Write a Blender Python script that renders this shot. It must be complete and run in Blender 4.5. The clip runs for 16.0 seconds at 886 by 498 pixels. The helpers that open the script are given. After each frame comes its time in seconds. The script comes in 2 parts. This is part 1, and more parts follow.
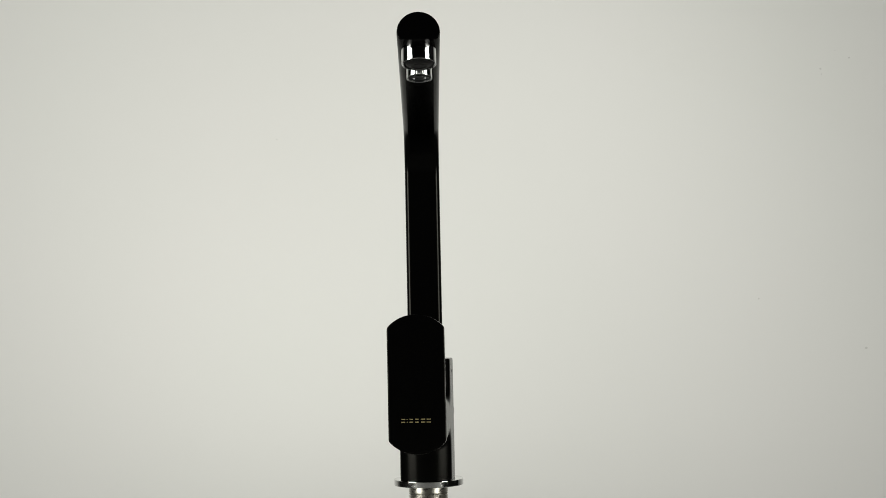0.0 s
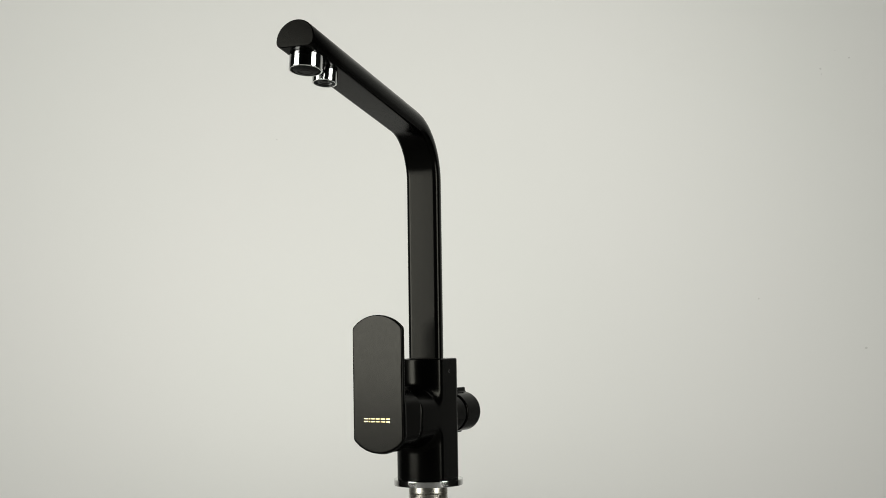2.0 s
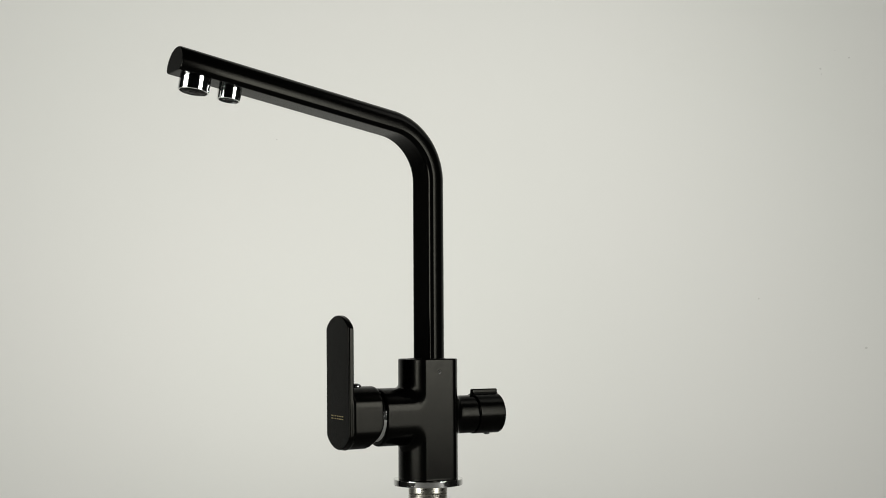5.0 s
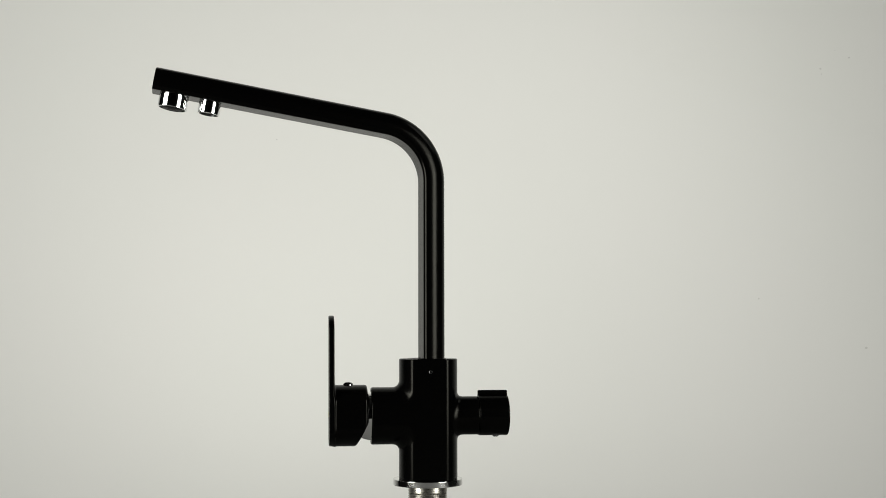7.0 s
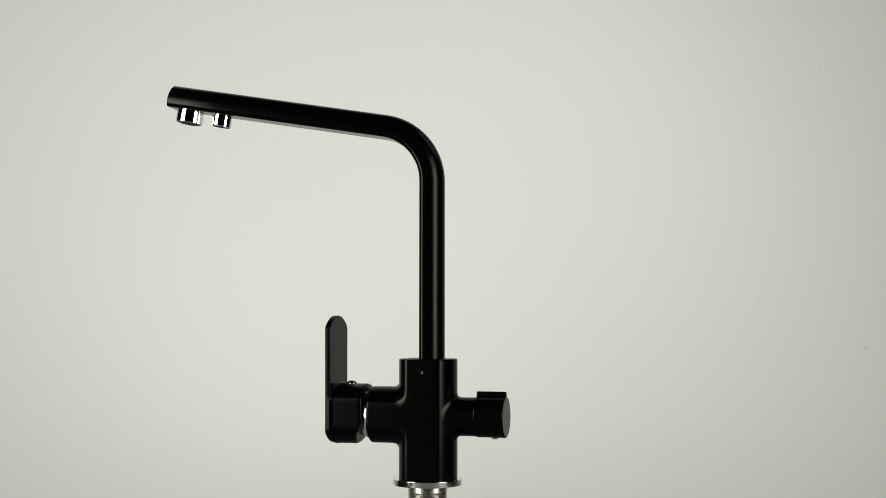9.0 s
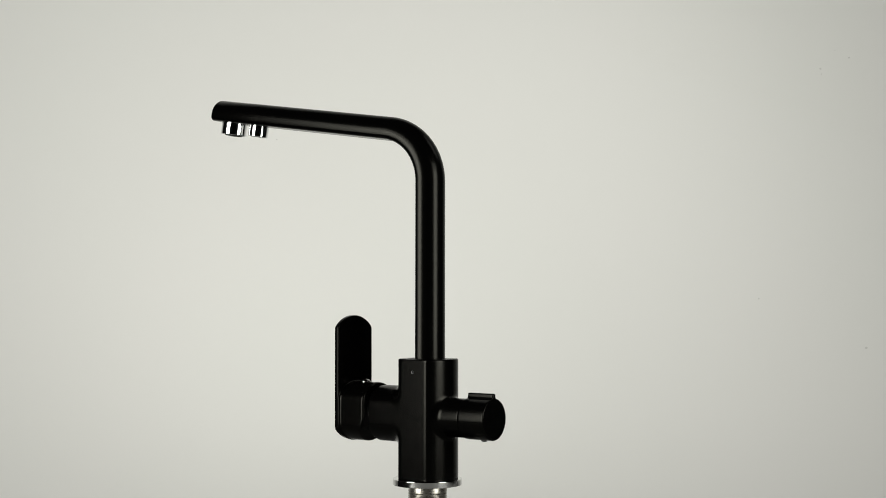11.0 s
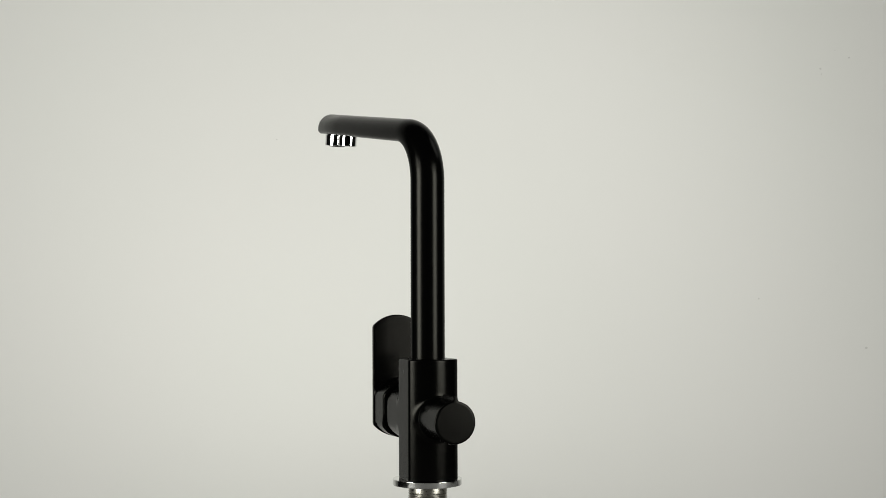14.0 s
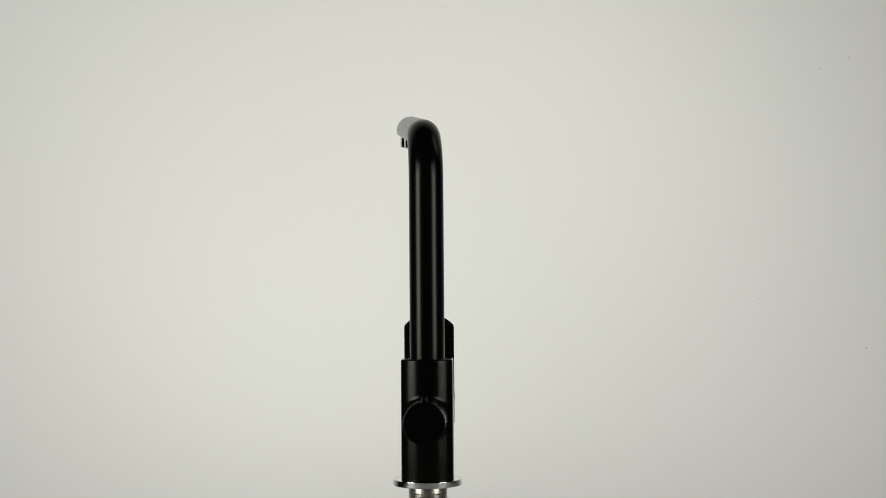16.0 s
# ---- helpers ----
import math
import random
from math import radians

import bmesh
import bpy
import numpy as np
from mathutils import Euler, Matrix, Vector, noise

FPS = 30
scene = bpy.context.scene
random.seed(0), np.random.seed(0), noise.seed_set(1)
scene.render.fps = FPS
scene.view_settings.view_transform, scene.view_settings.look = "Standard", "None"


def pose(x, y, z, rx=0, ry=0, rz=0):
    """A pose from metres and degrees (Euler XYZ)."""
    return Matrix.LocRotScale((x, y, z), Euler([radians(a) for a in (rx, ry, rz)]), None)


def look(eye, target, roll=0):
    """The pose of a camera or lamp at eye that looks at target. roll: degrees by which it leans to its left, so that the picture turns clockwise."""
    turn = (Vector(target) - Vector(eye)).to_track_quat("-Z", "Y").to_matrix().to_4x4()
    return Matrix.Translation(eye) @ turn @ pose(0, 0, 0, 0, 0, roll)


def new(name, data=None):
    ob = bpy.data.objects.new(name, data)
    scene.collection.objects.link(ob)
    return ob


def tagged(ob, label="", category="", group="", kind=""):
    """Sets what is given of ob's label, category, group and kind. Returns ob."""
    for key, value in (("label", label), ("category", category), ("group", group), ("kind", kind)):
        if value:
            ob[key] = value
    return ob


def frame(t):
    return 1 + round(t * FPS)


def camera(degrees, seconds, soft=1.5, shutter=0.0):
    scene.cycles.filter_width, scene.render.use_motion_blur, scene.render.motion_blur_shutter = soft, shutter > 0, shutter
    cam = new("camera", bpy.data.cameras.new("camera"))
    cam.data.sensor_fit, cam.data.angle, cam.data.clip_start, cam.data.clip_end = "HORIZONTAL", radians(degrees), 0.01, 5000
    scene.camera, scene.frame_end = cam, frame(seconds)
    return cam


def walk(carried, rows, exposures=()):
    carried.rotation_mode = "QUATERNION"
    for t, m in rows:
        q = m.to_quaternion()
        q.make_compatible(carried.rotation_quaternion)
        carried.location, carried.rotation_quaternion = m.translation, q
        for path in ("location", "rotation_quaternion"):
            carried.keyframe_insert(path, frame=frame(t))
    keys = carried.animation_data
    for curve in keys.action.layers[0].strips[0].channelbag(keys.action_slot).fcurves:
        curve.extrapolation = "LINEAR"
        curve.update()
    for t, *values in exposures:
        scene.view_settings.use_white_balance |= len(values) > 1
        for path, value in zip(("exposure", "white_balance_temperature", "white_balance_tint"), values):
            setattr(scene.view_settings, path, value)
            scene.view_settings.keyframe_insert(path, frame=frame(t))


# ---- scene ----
# The camera stands still; the faucet turns.
cam = camera(39.65, 16.0, 0.6)
EYE = Vector((0.0, -0.9907, 0.1360))
YAW, PITCH = radians(0.8436), radians(2.999)
AIM = EYE + Vector((math.sin(YAW) * math.cos(PITCH), math.cos(YAW) * math.cos(PITCH), math.sin(PITCH)))
walk(cam, [(0.0, look(EYE, AIM, -0.84)), (16.0, look(EYE, AIM, -0.84))])

# ---- light: two tall soft boxes before the subject, two spots on the backdrop ----
world = bpy.data.worlds.new("studio_dark")
world.use_nodes = True
world.node_tree.nodes["Background"].inputs[0].default_value = (0.9, 0.95, 1.0, 1)
world.node_tree.nodes["Background"].inputs[1].default_value = 0.002
scene.world = world


def area_lamp(name, eye, target, sx, sy, watts, tint):
    d = bpy.data.lights.new(name, "AREA")
    d.shape, d.size, d.size_y, d.energy, d.color = "RECTANGLE", sx, sy, watts, tint
    ob = new(name, d)
    ob.matrix_world = look(eye, target)
    return ob


TINT = (0.985, 0.985, 0.925)
# each soft box: the whole cloth, and its brighter middle
for side, eye, width, watts in (("left", Vector((-0.992, -0.644, 0.38)), 0.62, 21.4), ("right", Vector((0.93, -0.74, 0.38)), 0.60, 15.8)):
    aim, low = Vector((0, 0, 0.26)), Vector((0, 0, -0.06))
    area_lamp("soft_box_" + side, eye, aim, width, 0.96, 0.62 * watts, TINT)
    area_lamp("soft_box_core_" + side, eye + low + 0.005 * (aim - eye).normalized(), aim + low, 0.6 * width, 0.60, 0.378 * watts, TINT)


def backdrop_spot(name, eye, target, cone, watts):
    d = bpy.data.lights.new(name, "SPOT")
    d.spot_size, d.spot_blend, d.shadow_soft_size, d.energy, d.color = 2 * cone, 1.0, 0.20, watts, TINT
    ob = new(name, d)
    ob.matrix_world = look(eye, target)
    return ob


backdrop_spot("backdrop_spot_high", (0.50, 0.20, 0.75), (-0.345, 1.0, -0.02), 1.141, 4.6)
backdrop_spot("backdrop_spot_low", (-0.271, 0.36, -0.20), (-0.076, 1.0, 0.60), 1.076, 3.4)


# ---- materials ----
def material(name, colour, rough, metal=0.0, specular=0.5):
    m = bpy.data.materials.new(name)
    m.use_nodes = True
    b = m.node_tree.nodes["Principled BSDF"]
    b.inputs["Base Color"].default_value = (*colour, 1)
    b.inputs["Roughness"].default_value = rough
    b.inputs["Metallic"].default_value = metal
    b.inputs["Specular IOR Level"].default_value = specular
    return m, b, m.node_tree


def vary(tree, b, socket, scale, lo, hi, detail=4.0, bump=0.0, dist=0.001, stretch=(1, 1, 1)):
    """Noise in object space on a value or colour, and on the relief."""
    n, l = tree.nodes, tree.links
    tc, mp, tx, mr = n.new("ShaderNodeTexCoord"), n.new("ShaderNodeMapping"), n.new("ShaderNodeTexNoise"), n.new("ShaderNodeValToRGB")
    mp.inputs["Scale"].default_value = stretch
    tx.inputs["Scale"].default_value, tx.inputs["Detail"].default_value = scale, detail
    l.new(tc.outputs["Object"], mp.inputs[0])
    l.new(mp.outputs[0], tx.inputs["Vector"])
    l.new(tx.outputs["Fac"], mr.inputs[0])
    mr.color_ramp.elements[0].position, mr.color_ramp.elements[1].position = 0.3, 0.7
    for e, v in zip(mr.color_ramp.elements, (lo, hi)):
        e.color = (*v, 1) if isinstance(v, tuple) else (v, v, v, 1)
    if socket:
        l.new(mr.outputs[0], b.inputs[socket])
    if bump:
        bp = n.new("ShaderNodeBump")
        bp.inputs["Strength"].default_value, bp.inputs["Distance"].default_value = bump, dist
        l.new(tx.outputs["Fac"], bp.inputs["Height"])
        if b.inputs["Normal"].is_linked:
            l.new(b.inputs["Normal"].links[0].from_socket, bp.inputs["Normal"])
        l.new(bp.outputs[0], b.inputs["Normal"])


BLACK, bs, tr = material("black_satin_coat", (0.0006, 0.0006, 0.0006), 0.20, 0.0, 0.068)
bs.inputs["Specular Tint"].default_value = (1.0, 0.975, 0.87, 1)
vary(tr, bs, "Specular IOR Level", 360, 0.061, 0.076, 7.0)
vary(tr, bs, "Roughness", 140, 0.185, 0.22, 6.0)
vary(tr, bs, None, 1700, 0, 1, 2.0, 0.06, 0.0002)
vary(tr, bs, None, 420, 0, 1, 3.0, 0.012, 0.0002)
CHROME, bs, tr = material("polished_chrome", (0.84, 0.85, 0.85), 0.05, 1.0)
vary(tr, bs, "Roughness", 90, 0.03, 0.07)
NICKEL, bs, tr = material("dull_nickel_thread", (0.31, 0.30, 0.265), 0.28, 1.0)
vary(tr, bs, "Roughness", 300, 0.24, 0.36, stretch=(1, 1, 4))
STEEL_BRIGHT, bs, tr = material("polished_steel", (0.62, 0.62, 0.61), 0.06, 1.0)
vary(tr, bs, "Roughness", 120, 0.04, 0.09)
SATIN, bs, tr = material("satin_chrome", (0.84, 0.84, 0.83), 0.1, 1.0)
vary(tr, bs, "Roughness", 200, 0.07, 0.13)
RUBBER, bs, tr = material("dark_aerator_mesh", (0.006, 0.006, 0.006), 0.5, 0.0, 0.2)
vary(tr, bs, None, 1500, 0, 1, 2.0, 0.5, 0.0006)
GOLD, bs, tr = material("pale_gold_print", (0.50, 0.42, 0.21), 0.34, 1.0)
vary(tr, bs, "Roughness", 900, 0.30, 0.42)
PAPER, bs, tr = material("matt_white_paper", (0.79, 0.79, 0.765), 0.9, 0.0, 0.15)
vary(tr, bs, "Base Color", 2.2, (0.785, 0.788, 0.760), (0.796, 0.790, 0.768), 3.0)
vary(tr, bs, None, 420, 0, 1, 5.0, 0.05, 0.0004)
SPECK, bs, tr = material("grey_dust_mark", (0.64, 0.64, 0.615), 0.9, 0.0, 0.1)
DARK, bs, tr = material("dark_studio_paint", (0.012, 0.012, 0.012), 0.85, 0.0, 0.2)
vary(tr, bs, "Base Color", 6, (0.010, 0.010, 0.010), (0.015, 0.015, 0.015))
TABLE, bs, tr = material("grey_table_laminate", (0.16, 0.16, 0.157), 0.75, 0.0, 0.15)
vary(tr, bs, "Roughness", 30, 0.7, 0.8)
STEEL, bs, tr = material("blackened_steel", (0.22, 0.22, 0.22), 0.16, 1.0)
vary(tr, bs, "Roughness", 800, 0.1, 0.25)
SCREW, bs, tr = material("dull_black_steel", (0.07, 0.07, 0.07), 0.3, 1.0)
vary(tr, bs, "Roughness", 800, 0.25, 0.4)
LEG, bs, tr = material("grey_steel_leg", (0.3, 0.3, 0.3), 0.4, 0.8)


# ---- mesh tools ----
def as_mesh(name, bm, mat, smooth=40.0):
    me = bpy.data.meshes.new(name)
    bmesh.ops.recalc_face_normals(bm, faces=bm.faces)
    bm.to_mesh(me)
    bm.free()
    me.materials.append(mat)
    me.polygons.foreach_set("use_smooth", [smooth > 0] * len(me.polygons))
    if 0 < smooth < 180:
        me.set_sharp_from_angle(angle=radians(smooth))
    return me


def part(name, bm, mat, parent=None, label="", smooth=40.0, m=None):
    me = bm if isinstance(bm, bpy.types.Mesh) else as_mesh(name, bm, mat, smooth)
    ob = new(name, me)
    ob.parent = parent
    if m is not None:
        ob.matrix_local = m
    return tagged(ob, label)


def box(lo, hi, bevel=0.0):
    bm = bmesh.new()
    c = [(a + b) / 2 for a, b in zip(lo, hi)]
    s = [b - a for a, b in zip(lo, hi)]
    bmesh.ops.create_cube(bm, size=1, matrix=Matrix.LocRotScale(c, None, s))
    if bevel:
        bmesh.ops.bevel(bm, geom=bm.edges[:], offset=bevel, segments=2, affect="EDGES", profile=0.5)
    return bm


def lathe(profile, steps=64, m=Matrix()):
    """A turned body round z from (radius, z) rows; a radius of 0 closes it."""
    bm = bmesh.new()
    rings = []
    for r, z in profile:
        if r <= 1e-7:
            rings.append([bm.verts.new(m @ Vector((0, 0, z)))])
        else:
            rings.append([bm.verts.new(m @ Vector((r * math.cos(a), r * math.sin(a), z)))
                          for a in (2 * math.pi * i / steps for i in range(steps))])
    for p, q in zip(rings, rings[1:]):
        for i in range(steps):
            j = (i + 1) % steps
            if len(p) == 1 and len(q) > 1:
                bm.faces.new((p[0], q[j], q[i]))
            elif len(q) == 1 and len(p) > 1:
                bm.faces.new((p[i], p[j], q[0]))
            elif len(p) > 1:
                bm.faces.new((p[i], p[j], q[j], q[i]))
    return bm


def smin(a, b, k):
    h = np.clip(0.5 + 0.5 * (b - a) / k, 0, 1)
    return b + (a - b) * h - k * h * (1 - h)


def smax(a, b, k):
    return -smin(-a, -b, k)


def moulded(name, field, lo, hi, cell, mat):
    """A cast body: the skin of a distance field, with rounded inner and outer edges (millimetres in, metres out)."""
    ax = [np.arange(a, b + cell, cell) for a, b in zip(lo, hi)]
    X, Y, Z = np.meshgrid(*ax, indexing="ij")
    F = field(X, Y, Z)
    inside = F < 0
    corners = [(i, j, k) for i in (0, 1) for j in (0, 1) for k in (0, 1)]

    def at(A, o):
        return A[tuple(slice(v, n - 1 + v) for v, n in zip(o, A.shape))]
    count = sum(at(inside, o).astype(int) for o in corners)
    active = (count > 0) & (count < 8)
    acc, num = np.zeros((*active.shape, 3)), np.zeros(active.shape)
    for o in corners:
        for d in range(3):
            if o[d] == 0:
                q = tuple(v + (e == d) for e, v in enumerate(o))
                a, b = at(F, o), at(F, q)
                cut = (a < 0) != (b < 0)
                s = np.where(cut, a / np.where(cut, a - b, 1), 0)
                for e in range(3):
                    acc[..., e] += np.where(cut, o[e] + (s if e == d else 0), 0)
                num += cut
    index = -np.ones(active.shape, int)
    cells = np.argwhere(active)
    index[active] = np.arange(len(cells))
    V = np.array([a[0] for a in ax]) + (cells + acc[active] / num[active][:, None]) * cell
    for _ in range(4):
        f = field(*V.T)
        h = 0.02
        g = np.stack([(field(*(V + h * np.eye(3)[e]).T) - field(*(V - h * np.eye(3)[e]).T)) / (2 * h) for e in range(3)], 1)
        V = V - (np.clip(f, -0.5, 0.5) / np.maximum((g * g).sum(1), 0.2))[:, None] * g
    quads = []
    for d in range(3):
        u, v = [(1, 2), (2, 0), (0, 1)][d]
        a = F[tuple(slice(0, -1) if e == d else slice(1, -1) for e in range(3))] < 0
        b = F[tuple(slice(1, None) if e == d else slice(1, -1) for e in range(3))] < 0
        for w in np.argwhere(a != b):
            flip = a[tuple(w)]
            base = np.array([w[e] if e == d else w[e] + 1 for e in range(3)])
            ring = []
            for du, dv in ((-1, -1), (0, -1), (0, 0), (-1, 0)):
                c = base.copy()
                c[u] += du
                c[v] += dv
                ring.append(int(index[tuple(c)]))
            quads.append(ring if flip else ring[::-1])
    me = bpy.data.meshes.new(name)
    me.from_pydata((V * 0.001).tolist(), [], quads)
    me.materials.append(mat)
    me.polygons.foreach_set("use_smooth", [True] * len(me.polygons))
    me.update()
    return me


# ---- the studio ----
def studio():
    def wall(name, lo, hi, mat, label):
        ob = part(name, box(lo, hi), mat, smooth=0)
        return tagged(ob, label, "wall", kind="structure")
    back = wall("backdrop", (-2.2, 1.0, -0.85), (2.2, 1.1, 2.0), PAPER, "plain matt white studio backdrop wall")
    tagged(back, category="backdrop")
    wall("wall_west", (-2.3, -2.6, -0.85), (-2.2, 1.1, 2.0), DARK, "dark painted studio wall in shade")
    wall("wall_east", (2.2, -2.6, -0.85), (2.3, 1.1, 2.0), DARK, "dark painted studio wall in shade")
    wall("wall_south", (-2.3, -2.7, -0.85), (2.3, -2.6, 2.0), DARK, "dark painted studio wall behind the camera")
    tagged(wall("ceiling", (-2.3, -2.7, 2.0), (2.3, 1.1, 2.1), DARK, "dark painted studio ceiling"), category="ceiling")
    tagged(wall("floor", (-2.3, -2.7, -0.95), (2.3, 1.1, -0.85), DARK, "dark studio floor"), category="floor")
    # faint sensor dust specks, put on the backdrop as small grey patches
    for x, z, r in SPECKS:
        bm, radii = bmesh.new(), [r * random.uniform(0.75, 1.1) for _ in range(11)]
        bm.faces.new([bm.verts.new((x + q * math.cos(a), 0.9985, z + q * math.sin(a)))
                      for q, a in ((q, 2 * math.pi * i / 11) for i, q in enumerate(radii))])
        part("dust_mark", bm, SPECK, back, smooth=0)


SPECKS = [(0.6529, 0.5279, 0.0018), (0.6545, 0.5190, 0.0009), (0.7008, 0.5458, 0.0016), (-0.2382, 0.4224, 0.0013), (0.7137, 0.070, 0.0022),
          (0.5408, 0.1524, 0.0013), (0.6777, 0.5580, 0.0008)]


def table():
    top = tagged(new("table"), "grey laminate table under the standing faucet", "table")
    top.location = (0, -0.33, -0.85)
    part("tabletop", box((-0.48, -0.60, 0.755), (0.48, 0.60, 0.78), 0.002), TABLE, top, smooth=0)
    leg = as_mesh("leg", box((-0.02, -0.02, 0), (0.02, 0.02, 0.755), 0.002), LEG, 0)
    for x in (-0.43, 0.43):
        for y in (-0.56, 0.56):
            part("leg", leg, LEG, top, m=pose(x, y, 0))


# ---- the faucet: x towards the lever, z up, millimetres in the fields ----
def body_field(x, y, z):
    column = smax(np.hypot(x + 3.2, y) - 26.6, np.hypot(x - 3.2, y) - 26.6, 1.0)
    column = smax(column, smax(z - 100.0, 4.2 - z, 0.5), 1.4)
    socket = np.hypot(y, z - 54.6) - 22.7
    socket = smax(socket, smax(x - 46.2, -x, 0.5), 1.6)
    neck = np.hypot(y, z - 54.2) - 15.3
    neck = smax(neck, smax(-x - 40.0, x, 0.5), 0.6)
    f = smin(smin(column, socket, 6.0), neck, 4.5)
    return smax(f, np.abs(y) - 20.6, 1.5)


def lever_field(x, y, z):
    y = y - 1.7
    rim = smax(np.hypot(y, np.maximum(z - 105.9, 0)) - 28.6, np.hypot(y, np.minimum(z - 59.8, 0)) - 28.6, 0.4)
    plate = smax(smax(np.abs(y) - 21.5, rim, 1.2), np.abs(x - 77.5 - 0.006 * (z - 80)) - 2.15, 0.8)
    block = smax(np.hypot(y, z - 55.2) - 24.2, np.abs(y) - 20.7, 1.6)
    block = smax(block, smax(x - 75.8, 49.2 - x, 0.5), 2.4)
    # the slanting rear of the block, so that the lever can tilt
    block = smax(block, -((x - 50.0) * 0.90 + (z - 48.0) * 0.436), 1.2)
    return smin(plate, block, 2.4)


def knob_field(x, y, z):
    f = np.hypot(y, z - 54.4) - 16.2
    fin = smax(np.abs(y) - 2.0, z - 74.4, 1.4)
    fin = smax(fin, 54.0 - z, 1.0)
    f = smin(f, fin, 2.0)
    return smax(f, np.abs(x + 52.1) - 12.0, 1.0)


def spout_mesh():
    """The bent tube: a round section with one flat, the inner and lower one."""
    R, cut, bend, fillet = 13.95, 5.2, 42.0, 4.0
    slope = radians(9.08)
    turn = math.pi / 2 - slope
    rise = 278.4                       # where the two straight axes meet
    T = bend * math.tan(turn / 2)
    rows = [((0, z), 0.0) for z in (96.0, 150.0, 200.0, rise - T)]
    for i in range(1, 25):
        a = turn * i / 24
        rows.append(((bend - bend * math.cos(a), rise - T + bend * math.sin(a)), a))
    rows += [((r, rise + math.tan(slope) * r), turn) for r in (70.0, 120.0, 170.0, 215.9)]
    # section: u towards the flat, v sideways, rounded where the flat starts
    side = math.sqrt((R - fillet) ** 2 - (cut - fillet) ** 2)
    meet = math.atan2(side, cut - fillet)
    right = [(cut - fillet + fillet * math.cos(meet * i / 12), side + fillet * math.sin(meet * i / 12)) for i in range(13)]
    ring = [(R * math.cos(a), R * math.sin(a)) for a in (meet + (2 * math.pi - 2 * meet) * i / 56 for i in range(1, 56))]
    left = [(u, -v) for u, v in right[::-1]]
    section = [(cut, v) for v in np.linspace(-side + 0.4, side - 0.4, 8)] + right + ring + left
    bm = bmesh.new()
    loops = []

    def add(centre, a, shrink):
        (r, z) = centre
        inward = (math.cos(a), -math.sin(a))
        return [bm.verts.new(Vector((r + u * shrink * inward[0], v * shrink, z + u * shrink * inward[1])) * 0.001) for u, v in section]
    for c, a in rows:
        loops.append(add(c, a, 1.0))
    end, a = rows[-1]
    way = (math.sin(a), math.cos(a))
    for s, k in ((0.7, 0.985), (1.2, 0.945)):
        loops.append(add((end[0] + way[0] * s, end[1] + way[1] * s), a, k))
    n = len(section)
    for p, q in zip(loops, loops[1:]):
        for i in range(n):
            bm.faces.new((p[i], p[(i + 1) % n], q[(i + 1) % n], q[i]))
    bm.faces.new(loops[-1])
    bm.faces.new(loops[0][::-1])
    return bm


def aerator(parent, name, along, radius, length, bulge, label):
    """A chrome outlet that stands square on the spout's flat."""
    slope = radians(9.08)
    r = along
    foot = Vector((r + 5.2 * math.sin(slope), 0, 278.4 + math.tan(slope) * r - 5.2 * math.cos(slope))) * 0.001
    m = Matrix.Translation(foot) @ Matrix.Rotation(math.pi - slope, 4, "Y")
    k = 0.001
    R, L = radius, length
    ob = part(name, lathe([(0, -1 * k), ((R - 0.6) * k, -1 * k), ((R - 0.6) * k, 0.5 * k), ((R - 0.1) * k, 0.55 * k), (R * k, 0.7 * k), (R * k, 0.8 * k), (R * k, (L - 0.5) * k), (R * k, (L - 0.4) * k),
                           ((R - 0.15) * k, (L - 0.12) * k), ((R - 0.4) * k, L * k), ((R - 0.5) * k, L * k), ((R - 1.1) * k, L * k), ((R - 1.2) * k, (L - 0.1) * k),
                           ((R - 1.2) * k, (L - 2.2) * k), (0, (L - 2.2) * k)], 64, m), CHROME, parent, label)
    d = L - 1.9 + bulge
    part("screen", lathe([(0, d * k), (0.28 * R * k, (d - 0.05) * k), (0.32 * R * k, (d - 0.5) * k), (0.42 * R * k, (d - 0.5) * k), (0.46 * R * k, (d - 0.15) * k),
                          (0.62 * R * k, (d - 0.35) * k), (0.74 * R * k, (d - 0.35 * bulge - 0.3) * k), ((R - 1.9) * k, (L - 1.2) * k), ((R - 1.22) * k, (L - 1.0) * k)], 48, m), RUBBER, ob, "dark plastic aerator screen")


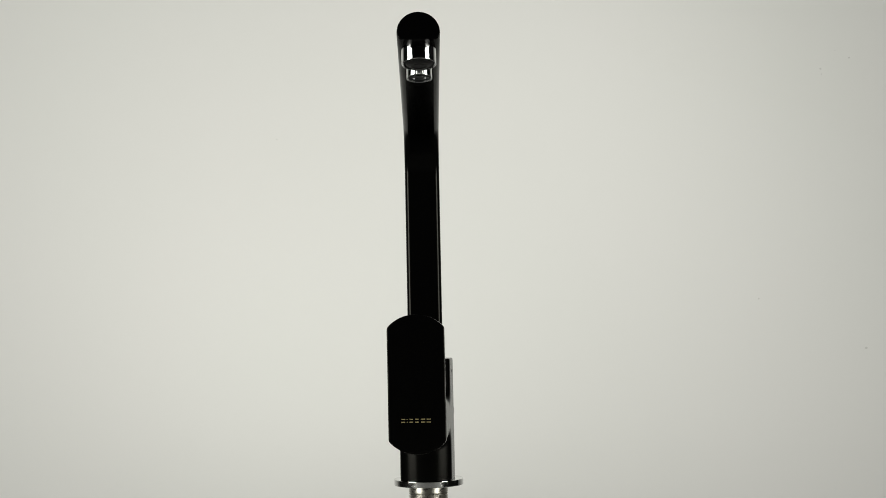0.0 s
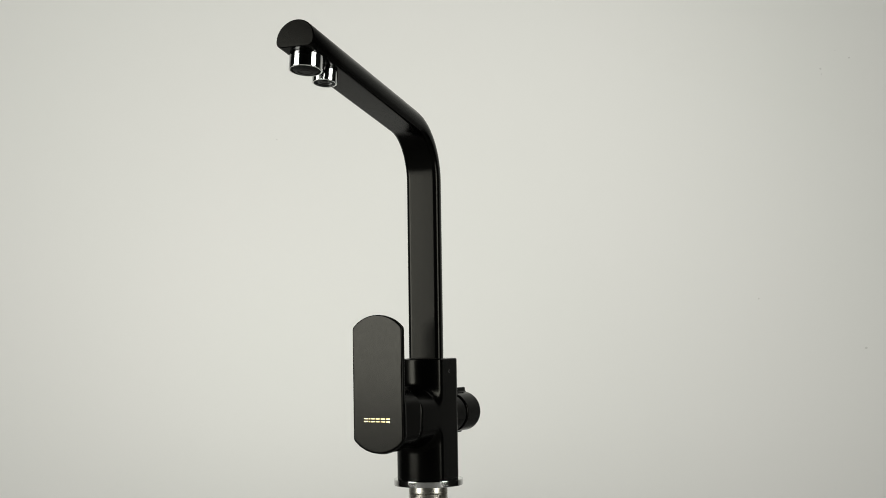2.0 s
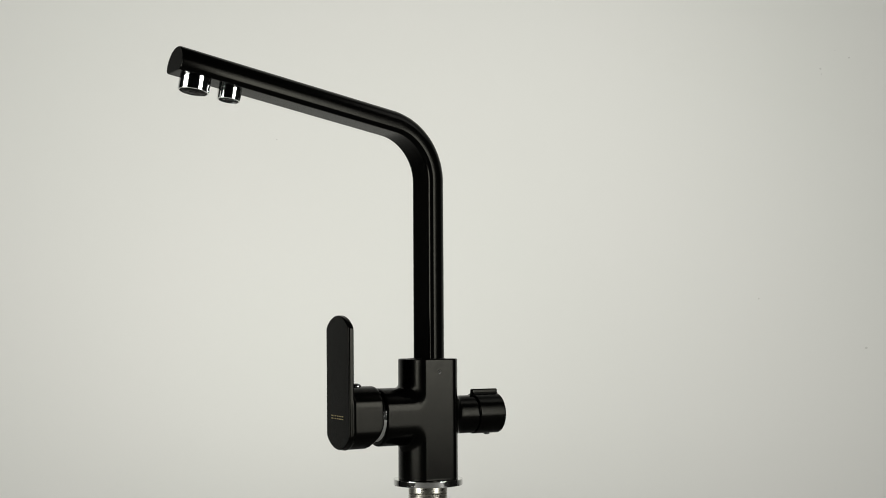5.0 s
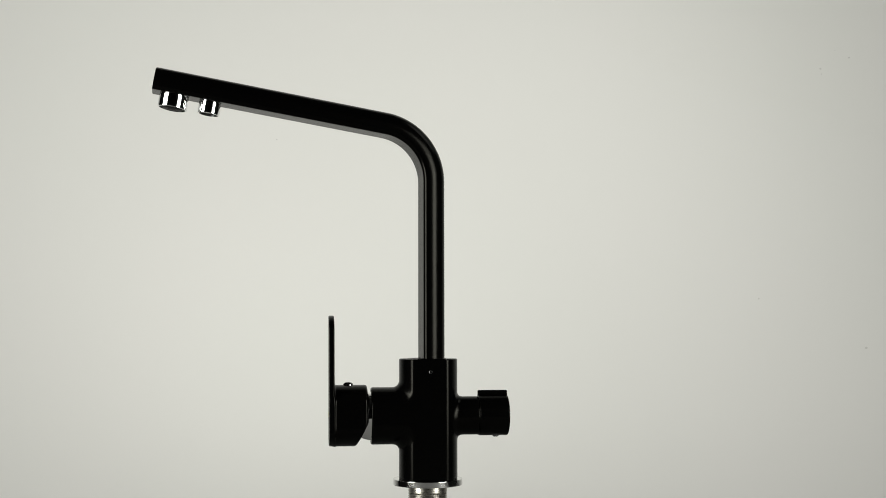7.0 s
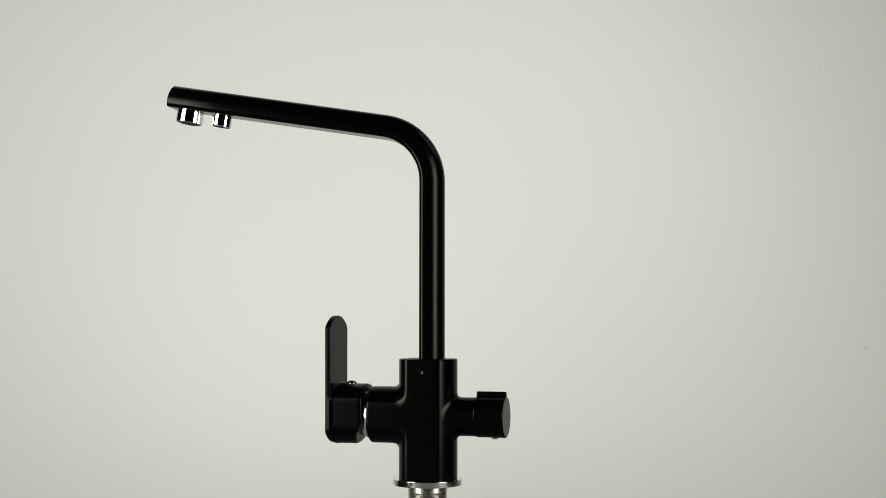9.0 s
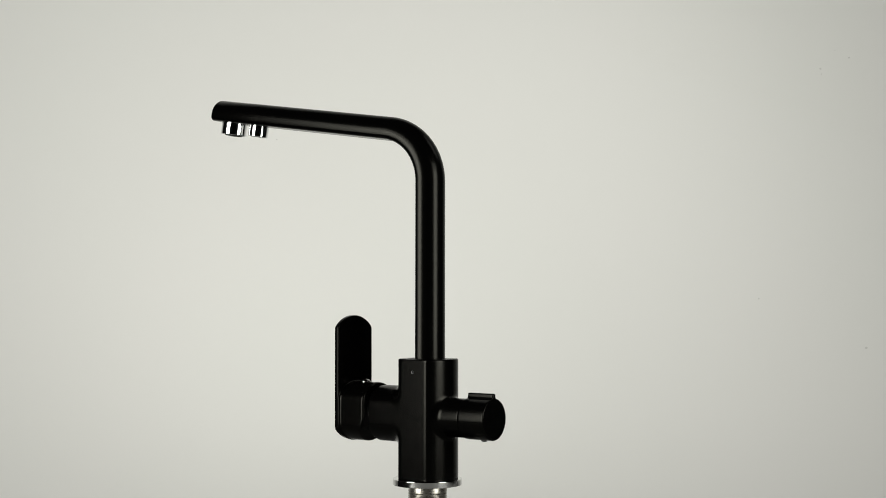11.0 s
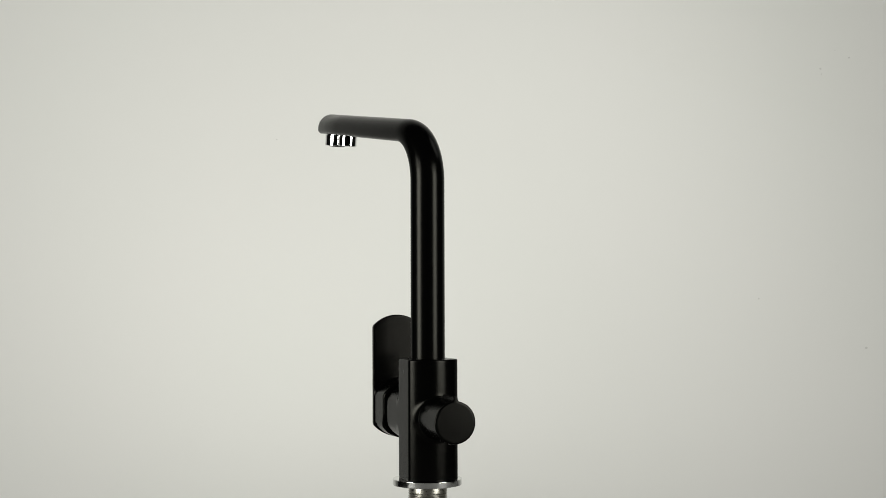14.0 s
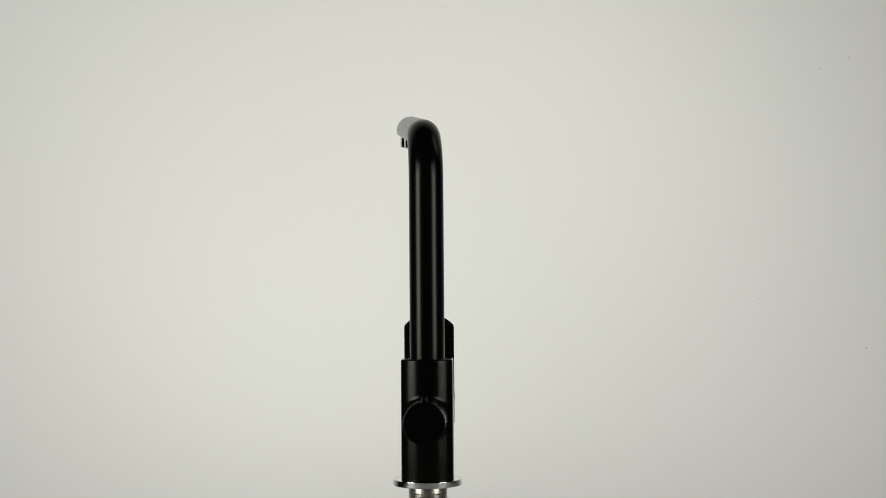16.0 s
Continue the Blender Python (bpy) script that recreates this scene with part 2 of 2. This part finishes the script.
def faucet():
    k = 0.001
    f = tagged(new("kitchen_faucet"), "satin black kitchen faucet with angled spout, side lever and chrome outlets", "faucet")
    body = part("body", moulded("body", body_field, (-42.5, -23, 1.5), (48.5, 23, 102.5), 0.75, BLACK), BLACK, f)
    # set screw in its hole on the flat side
    side = pose(0.0001, 0.0204, 0.0898, -90, 0, 0)
    part("set_screw", lathe([(0, 0.1 * k), (0.7 * k, 0.1 * k), (0.9 * k, 0.25 * k), (1.25 * k, 0.3 * k), (1.6 * k, 0.05 * k), (1.7 * k, -0.8 * k)], 24, side), SCREW, body, "tiny steel set screw")
    part("collar", lathe([(13.2 * k, 99.6 * k), (15.4 * k, 99.6 * k), (15.4 * k, 100.1 * k), (15.2 * k, 100.25 * k), (13.2 * k, 100.25 * k)], 64, pose(0.0008, 0, 0)), BLACK, body)
    part("flange", lathe([(0, 0.1 * k), (27.4 * k, 0.1 * k), (27.55 * k, 0.15 * k), (27.6 * k, 0.3 * k), (27.6 * k, 0.4 * k), (27.6 * k, 4.5 * k), (27.6 * k, 4.6 * k), (27.58 * k, 4.67 * k), (27.5 * k, 4.7 * k), (27.4 * k, 4.7 * k), (0, 4.7 * k)], 96, pose(0.0004, 0.0006, 0)), STEEL_BRIGHT, f, "polished steel base flange")
    # threaded shank
    prof = [(0, 0.2 * k), (14.4 * k, 0.2 * k), (14.4 * k, -1.1 * k), (14.5 * k, -1.2 * k), (14.9 * k, -1.25 * k), (15.15 * k, -1.35 * k), (15.5 * k, -5.4 * k), (15.5 * k, -5.5 * k), (14.7 * k, -5.8 * k)]
    z = -6.2
    while z > -62:
        prof += [(14.7 * k, z * k), (15.4 * k, (z - 0.4) * k), (15.5 * k, (z - 0.5) * k), (15.5 * k, (z - 1.0) * k), (15.4 * k, (z - 1.1) * k), (14.7 * k, (z - 1.5) * k)]
        z -= 1.9
    prof += [(14.6 * k, -64 * k), (14.6 * k, -70 * k), (0, -70 * k)]
    part("threaded_shank", lathe(prof, 64, pose(0.0004, 0.0002, 0)), NICKEL, f, "dull nickel threaded mounting shank")
    # ball housing between the lever and its socket
    east = Matrix.Rotation(math.pi / 2, 4, "Y")
    dome = [(0, 40 * k)] + [(r * k, x * k) for r, x in ((19.6, 40.0), (19.6, 44.0), (19.35, 46.0), (18.95, 48.0), (18.45, 50.0), (17.8, 52.0), (17.0, 54.0), (15.8, 56.0), (14.0, 57.5))] + [(0, 57 * k)]
    part("ball_housing", lathe(dome, 64, pose(0, 0.0004, 0.0544) @ east), SATIN, f, "satin chrome ball housing behind the lever")
    lever = part("lever", moulded("lever", lever_field, (46, -23, 28), (82, 26, 137), 0.75, BLACK), BLACK, f, "flat upright satin black lever handle")
    part("lever_screw", lathe([(4.0 * k, 78.6 * k), (4.0 * k, 79.6 * k), (3.7 * k, 80.5 * k), (2.6 * k, 81.3 * k), (1.4 * k, 81.6 * k), (1.2 * k, 81.0 * k), (0, 81.0 * k)], 32, pose(0.0641, 0.0017, 0)), STEEL, lever, "small dark chrome cap screw")
    # maker's mark: plain pale gold bars
    for y, w in ((-10.35, 3.7), (-5.95, 0.8), (-4.1, 3.1), (0.1, 3.3), (4.5, 3.6), (8.75, 3.6)):
        mark = bmesh.new()
        for z in (55.05, 57.15):
            bmesh.ops.create_cube(mark, size=1, matrix=Matrix.LocRotScale((0.07950, (y + w / 2) * k, z * k), None, (0.0003, 0.84 * w * k, 0.0008)))
        part("emblem", mark, GOLD, lever, "pale gold printed mark" if y < -10 else "", smooth=0)
    knob = part("knob", moulded("knob", knob_field, (-67, -18.5, 36), (-38, 18.5, 77), 0.7, BLACK), BLACK, f, "round satin black valve knob with a fin")
    part("knob_screw", lathe([(0, 39 * k), (2.5 * k, 39 * k), (2.5 * k, 37.6 * k), (1.7 * k, 37.1 * k), (0, 37.0 * k)], 24, pose(-0.0546, 0, 0)), SCREW, knob, "small dark screw")
    spout = part("spout", spout_mesh(), BLACK, f, "long bent satin black spout tube", smooth=30, m=pose(0.0007, 0, 0, 0, 0, 6.4))
    aerator(spout, "aerator", 200.0, 11.3, 10.5, 3.0, "large polished chrome aerator outlet")
    aerator(spout, "aerator", 172.6, 8.6, 9.6, 1.0, "small polished chrome aerator outlet")
    return f


studio()
table()
FAUCET = faucet()


def turned(degrees):
    """The faucet leans a little on its turning stand."""
    return pose(0, 0, 0, 0, 0, degrees) @ Matrix.Rotation(radians(-0.788), 4, "Y") @ Matrix.Rotation(radians(0.422), 4, "X")


def motions():
    spin = [(0.0, -96.53), (0.5, -102.13), (1.0, -108.40), (1.5, -113.36), (2.0, -118.80), (2.5, -125.30), (3.0, -131.20), (3.5, -136.50),
            (4.0, -141.25), (4.2, -143.33), (6.5, -168.70), (7.0, -174.21), (7.5, -179.60), (8.0, -185.00), (8.5, -190.43), (9.0, -195.80),
            (11.5, -222.80), (12.0, -228.38), (12.5, -234.20), (13.0, -239.22), (13.5, -245.51), (14.0, -251.22), (14.5, -256.70), (15.0, -261.38),
            (15.5, -267.17), (16.0, -272.58)]
    walk(FAUCET, [(t, turned(a)) for t, a in spin])


motions()
